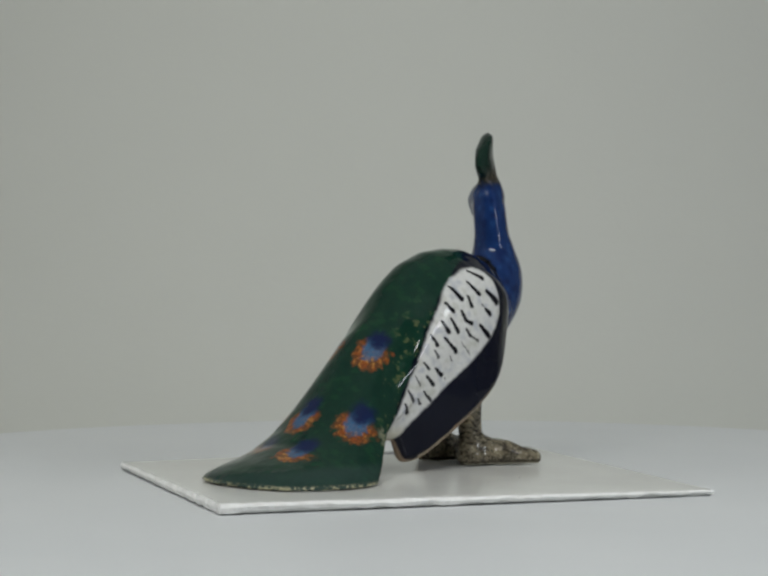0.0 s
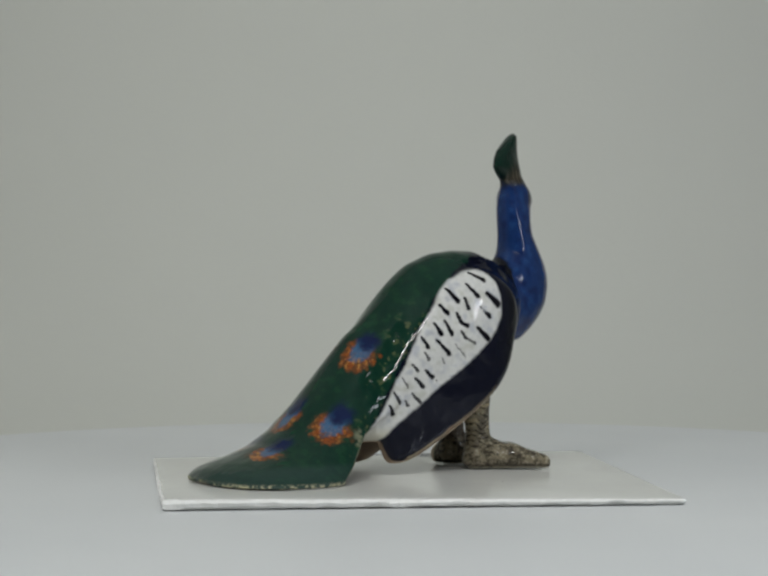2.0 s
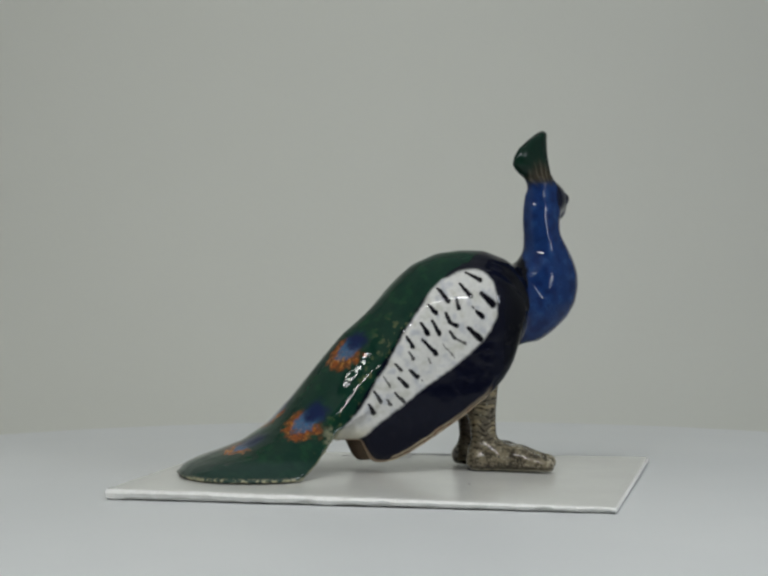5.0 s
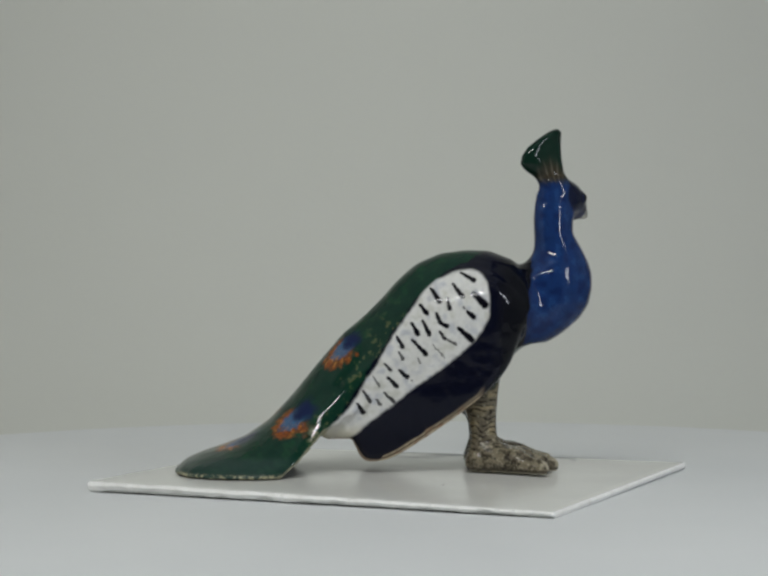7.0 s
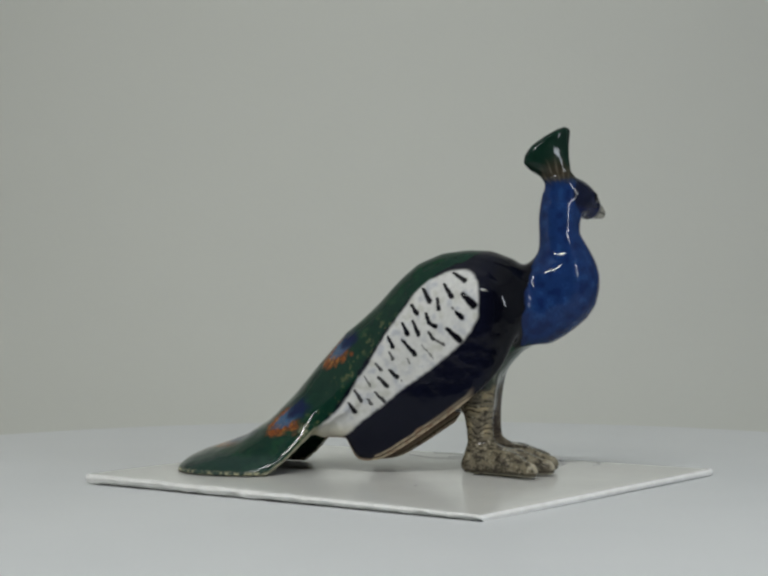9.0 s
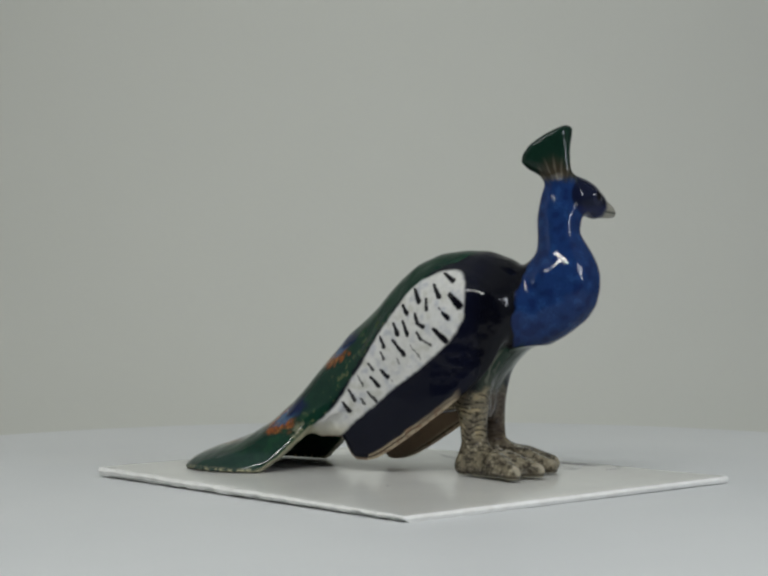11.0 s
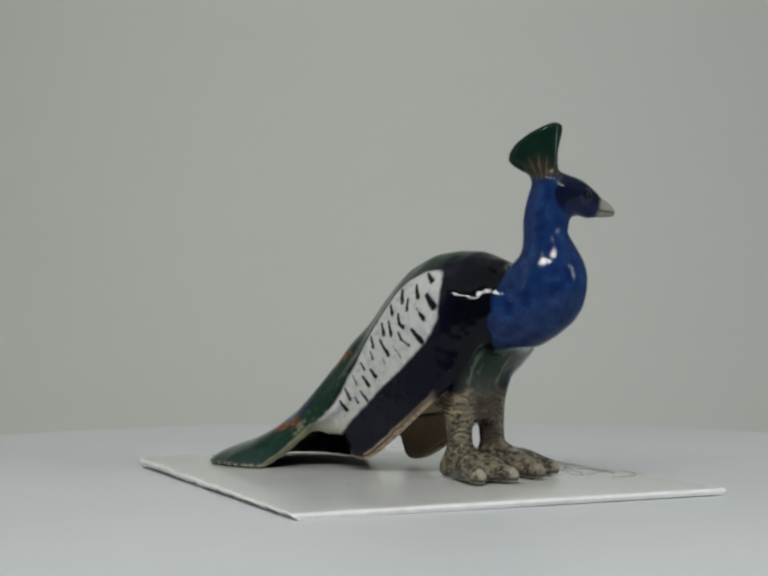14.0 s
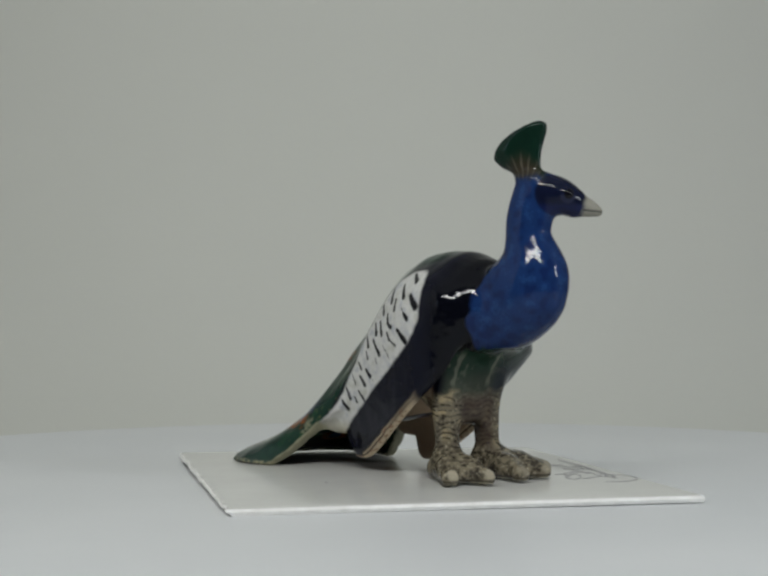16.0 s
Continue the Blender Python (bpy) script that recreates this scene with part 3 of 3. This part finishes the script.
# each dash of the brush: where it starts, where it ends, how broad
SHOULDER_DASHES = [(932, 558, 957, 573, 5), (915, 582, 934, 606, 5), (957, 602, 980, 623, 8), (870, 591, 887, 615, 5.5), (903, 611, 908, 631, 4.5), (848, 624, 861, 640, 5),
                   (944, 637, 957, 649, 5.5), (881, 640, 888, 658, 4.5), (888, 661, 902, 667, 5), (936, 628, 938, 630, 3)]
MIDDLE_DASHES = [(853, 656, 867, 684, 4.5), (831, 662, 843, 683, 5), (926, 672, 952, 694, 6.5), (888, 678, 897, 692, 4), (899, 692, 920, 704, 3), (832, 695, 859, 724, 5),
                 (800, 689, 812, 710, 4.5), (873, 705, 898, 732, 1.8), (804, 720, 812, 734, 3.5), (843, 732, 848, 743, 2)]
TIP_DASHES = [(776, 745, 787, 757, 4), (805, 757, 821, 771, 5), (751, 769, 764, 790, 2.5), (782, 772, 800, 790, 4.5), (829, 777, 832, 779, 2.5), (732, 800, 745, 821, 4),
              (775, 804, 794, 821, 4), (758, 817, 766, 826, 3.5), (720, 826, 731, 844, 5)]
for u0, v0, u1, v1, broad in SHOULDER_DASHES + MIDDLE_DASHES + TIP_DASHES:
    du, dv = u1 - u0, v1 - v0
    pu, pv = U - u0 - 9 + 3 * rough3, V - v0 + 1 + 3 * rough2
    t = np.clip((pu * du + pv * dv) / (du * du + dv * dv), 0, 1)
    away = np.hypot(pu - t * du, pv - t * dv)
    lay(BLACK, step(1.25, 0.75, away / (broad * (0.62 + 0.48 * t))) * min(1.0, 0.45 + 0.12 * broad))
# breast and neck in blue
collar = X - 0.0585 - 0.10 * (Z - 0.09) + 0.0022 * rough1
front = np.maximum(step(-0.0008, 0.0008, collar), step(0.1060, 0.1085, Z) * step(0.0590, 0.0605, X)) * step(0.0650, 0.0675, Z + 0.006 * rough1 + 0.12 * (0.085 - X))
lay(BLUE, front)
lay((0.006, 0.012, 0.062), front * step(0.05, 0.34, rough1 + 0.3 * rough2) * 0.55)
lay((0.018, 0.056, 0.170), front * step(0.12, 0.4, -rough1 + 0.4 * rough3) * 0.6)
# dark green under the breast, then bare legs
under = step(0.0690, 0.0650, Z + 0.009 * rough1) * step(0.034, 0.042, X) * step(0.0225, 0.019, np.abs(Y - 0.0100))
lay((0.012, 0.034, 0.022), under)
lay((0.17, 0.17, 0.13), under * step(0.2, 0.34, rough1 + 0.6 * rough2) * 0.3)
lay((0.060, 0.062, 0.048), under * step(0.058, 0.048, Z) * 0.6)
lay((0.010, 0.014, 0.026), under * step(0.012, 0.020, Y) * step(0.064, 0.054, Z) * 0.7)
for ty, lean in ((-0.0060, 0.10), (0.0130, -0.05)):
    edge_line = np.abs(Y - ty - lean * (Z - 0.056) + 0.002 * rough1)
    lay((0.15, 0.16, 0.12), step(0.0014, 0.0005, edge_line) * step(0.046, 0.050, Z) * step(0.066, 0.061, Z) * step(0.036, 0.040, X) * step(0.062, 0.056, X) * 0.7)
leg = step(0.047, 0.040, Z + 0.004 * rough1) * step(0.019, 0.022, X) * step(0.0005, -0.0005, np.abs(Y - 0.0095) - 0.0225 - 2.5 * np.maximum(0.022 - Z, 0))
lay((0.185, 0.160, 0.110), leg)
lay((0.09, 0.075, 0.055), leg * step(-0.1, 0.25, rough1) * 0.7)
lay((0.38, 0.31, 0.185), leg * step(0.02, 0.26, -rough1 + 0.3 * rough2) * step(0.016, 0.026, Z) * 0.75)
scales = np.sin(Z * 2300 + 9 * rough1 + 1.6 * np.cos((X - 0.035) * 420) + 1.6 * np.cos((Y - 0.008) * 420))
bars = step(0.45, 0.85, scales + 1.5 * rough2 + 0.8 * rough3) * step(0.012, 0.018, Z)
mottle = step(-0.06, 0.16, rough3 + 0.8 * rough2 + 0.5 * rough1) * step(0.022, 0.014, Z)
lay((0.014, 0.012, 0.010), leg * np.clip(bars + 0.85 * mottle, 0, 1) * 0.88)
lay((0.40, 0.36, 0.26), leg * step(0.22, 0.38, rough3 - 0.4 * rough2) * 0.7)
# pale nails, a dark line where the feet stand
for tx, ty, clear in ((0.0630, -0.0235, 0.9), (0.0690, -0.0065, 0.7), (0.0680, 0.0150, 0.35), (0.0625, 0.0330, 0.35), (0.0505, 0.0430, 0.3)):
    lay((0.40, 0.36, 0.27), leg * step(0.0046, 0.0026, np.sqrt((X - tx - 0.0025) ** 2 + (Y - ty) ** 2 + (Z - 0.0085) ** 2) + 0.0024 * rough2) * clear)
lay((0.03, 0.025, 0.02), leg * step(0.0058, 0.0050, Z + 0.0012 * rough2) * step(0.0036, 0.0043, Z) * 0.8)
lay((0.46, 0.42, 0.30), leg * step(0.0046, 0.0040, Z) * step(-0.2, 0.0, rough2) * 0.7)
inner = leg * step(0.003, 0.0, np.abs(Y - 0.0085) - 0.0080) * step(0.014, 0.02, Z)
lay((0.05, 0.035, 0.028), inner * 0.8)
# bare clay inside the wings and along their lower rims
tipward = step(0.075, 0.06, Z) * step(0.036, 0.030, X) * step(-0.030, -0.026, X)
inside_wing = step(0.036, 0.030, X) * step(-0.047, -0.043, X) * step(0.016, 0.019, Z + 2.0 * np.maximum(X + 0.030, 0)) * step(0.0004, -0.0004, np.abs(fold - YC) - 0.0228) * step(0.004, 0.006, np.abs(fold - YC)) * step(0.052, 0.048, Z)
inside_wing = inside_wing * (1 - leg) * step(0.010, 0.016, curve(X, TOP) - Z) * step(0.003, 0.0, Z - 0.034 - 0.8 * np.maximum(X + 0.040, 0))
lay(BROWN, inside_wing)
rim_d = outline_distance(WING, X, Z + np.where(NEARSIDE, 0.0, 0.003))
below = (X - 0.0290) * 0.0603 - (Z - 0.0760) * 0.0475 > 0.0004
rim = step(-0.0026, -0.0014, rim_d + 0.001 * rough1) * below * tipward * step(0.030, 0.026, np.abs(fold - YC)) * step(0.018, 0.020, np.abs(fold - YC))
lay(CREAM, rim * step(0.055, 0.05, Z))
lay((0.035, 0.020, 0.012), rim * step(0.0006, 0.0003, np.abs(rim_d + 0.0009 + 0.0008 * rough1)) * 0.9)
lay((0.16, 0.05, 0.02), rim * step(0.12, 0.3, rough2 + 0.5 * rough1) * 0.6)
# chipped, pale hem of the train
hemline = step(0.0062, 0.0048, Z + 0.0016 * rough2 + 0.001 * rough3) * step(-0.05, -0.056, X)
lay((0.40, 0.38, 0.25), hemline * step(-0.1, 0.12, rough2 + 0.7 * rough3))
corner = step(0.0062, 0.0030, np.hypot(X + 0.0465, Z - 0.0230) + 0.002 * rough1) * step(0.02, 0.024, np.abs(fold - YC))
lay((0.30, 0.29, 0.19), corner * step(-0.2, 0.15, rough2) * 0.5)
# bare pale edge where the train is cut away at its sides
cut = curve(X, [(-0.12, 0.0030), (-0.064, 0.0032), (-0.056, 0.010), (-0.044, 0.024), (-0.03, 0.034), (0.0, 0.06)], 5)
lay((0.40, 0.38, 0.26), step(0.0015, 0.0006, Z - cut + 0.001 * rough2) * step(-0.075, -0.066, X) * step(-0.040, -0.044, X) * 0.7)
# eye feathers: a rust ring round a sky-blue heart and a dark blue spot
EYES = [(-0.0360, -0.0100, 0.0640, 1.05), (-0.0585, -0.0245, 0.0300, 1.2), (-0.0680, 0.0030, 0.0315, 1.1), (-0.0870, -0.0150, 0.0150, 1.15), (-0.0370, 0.0160, 0.0640, 0.9), (-0.0610, 0.0230, 0.0270, 0.9), (-0.086, 0.010, 0.015, 0.8)]
for ex, ey, ez, sc in EYES:
    dx, dy, dz = X - ex, Y - ey, Z - ez
    along = 0.62 * dx + 0.78 * dz
    across = np.sqrt(np.maximum(dx ** 2 + dy ** 2 + dz ** 2 - along ** 2, 0))
    fray = 0.0030 * rough1 + 0.0034 * rough2
    r = np.hypot(along / 1.25, across) / sc + fray
    streak = step(-0.25, 0.25, np.sin(np.arctan2(across, -along) * 14) * 0.3 + rough2 + rough3)
    lay(RUST, step(0.0098, 0.0074, r) * step(0.006, 0.001, along + fray) * (0.45 + 0.5 * streak))
    lay((0.38, 0.19, 0.045), step(0.0094, 0.0070, r) * step(0.003, -0.002, along) * streak * step(0.0, 0.3, rough1 + rough3) * 0.8)
    r2 = np.hypot((along - 0.0020) / 1.7, across) / sc + 0.6 * fray
    lay(SKY, step(0.0058, 0.0038, r2) * (0.85 + 0.4 * rough2))
    r3 = np.hypot((along - 0.0074) / 1.0, across) / sc + 0.6 * fray
    lay((0.005, 0.009, 0.048), step(0.0076, 0.0030, r3) * 0.95)
# head: dark mask, pale bill; crest green over a brown stem
hf, hs = (X - HEAD[0]) * HX + (Y - HEAD[1]) * HY, -(X - HEAD[0]) * HY + (Y - HEAD[1]) * HX
mask = np.maximum(step(0.0128, 0.0112, np.hypot(hf - 0.0012, (Z - 0.1400) * 1.15)), step(0.002, 0.004, hf)) * step(0.004, 0.000, hs - 0.9 * np.maximum(hf - 0.003, 0)) * step(0.1265, 0.1285, Z) * step(0.1545, 0.1515, Z)
lay((0.006, 0.008, 0.022), mask * 0.95)
lay((0.012, 0.036, 0.15), mask * step(0.1480, 0.1500, Z + 0.10 * hf) * step(0.002, -0.003, hf) * 0.9)
lay((0.008, 0.014, 0.07), mask * step(0.1365, 0.1335, Z) * 0.6)
lay((0.035, 0.040, 0.085), step(0.0040, 0.0033, np.hypot(hf - 0.0048, Z - 0.1392)) * step(0.004, 0.006, np.abs(hs)) * step(-0.0015, 0.0005, 0.1395 - Z) * 0.35)
lay((0.005, 0.005, 0.008), step(0.0026, 0.0020, np.hypot(hf - 0.0052, Z - 0.1400)) * step(0.004, 0.006, np.abs(hs)))
lay((0.29, 0.28, 0.235), step(0.0110, 0.0138, hf + 0.002 * rough2 + 0.3 * (0.1335 - Z)) * step(0.1425, 0.1400, Z) * step(0.124, 0.127, Z))
lay((0.03, 0.03, 0.03), step(0.0120, 0.0130, hf) * step(0.0007, 0.0003, np.abs(Z - 0.1318 - 0.1 * (0.02 - hf))) * 0.8)
crown = step(0.1452, 0.1512, Z + 0.002 * rough2 + 0.0) * step(0.0095, 0.0070, (X - 0.0715) * 0.839 + (Y - 0.018) * 0.545)
lay((0.006, 0.021, 0.014), crown)
sc = (X - 0.0715) * 0.839 + (Y - 0.018) * 0.545
stem = crown * step(0.0125, 0.0045, np.hypot(sc + 0.0015 + 0.25 * (Z - 0.147), 0.8 * (Z - 0.1465)) + 0.002 * rough1)
lay((0.048, 0.034, 0.022), stem * 0.75)
streaks = step(0.55, 0.95, np.sin(np.arctan2(sc + 0.001, Z - 0.138) * 30 + 2.5 * rough1) + 0.9 * rough1)
lay((0.15, 0.13, 0.10), stem * streaks * 0.6)
dull[:] = np.clip(0.08 * leg + 0.9 * inside_wing + 0.7 * rim + 0.5 * hemline, 0, 1)


def figurine():
    me = bpy.data.meshes.new("peacock_figurine")
    me.from_pydata((points * S).tolist(), [], quads.tolist())
    me.materials.append(M_GLAZE)
    layer = me.attributes.new("paint", "FLOAT_COLOR", "POINT")
    layer.data.foreach_set("color", np.column_stack([np.clip(paint, 0, 1), dull]).astype(np.float32).ravel())
    me.polygons.foreach_set("use_smooth", np.ones(len(me.polygons), bool))
    me.update()
    ob = new("peacock_figurine", me)
    return tagged(ob, "glossy hand-painted ceramic peacock figurine standing on a white card", "figurine")


peacock = figurine()


def motions():
    for thing in (table, the_card, peacock):
        walk(thing, [(t, pose(0, 0, 0, 0, 0, a)) for t, a in TURNS])


motions()
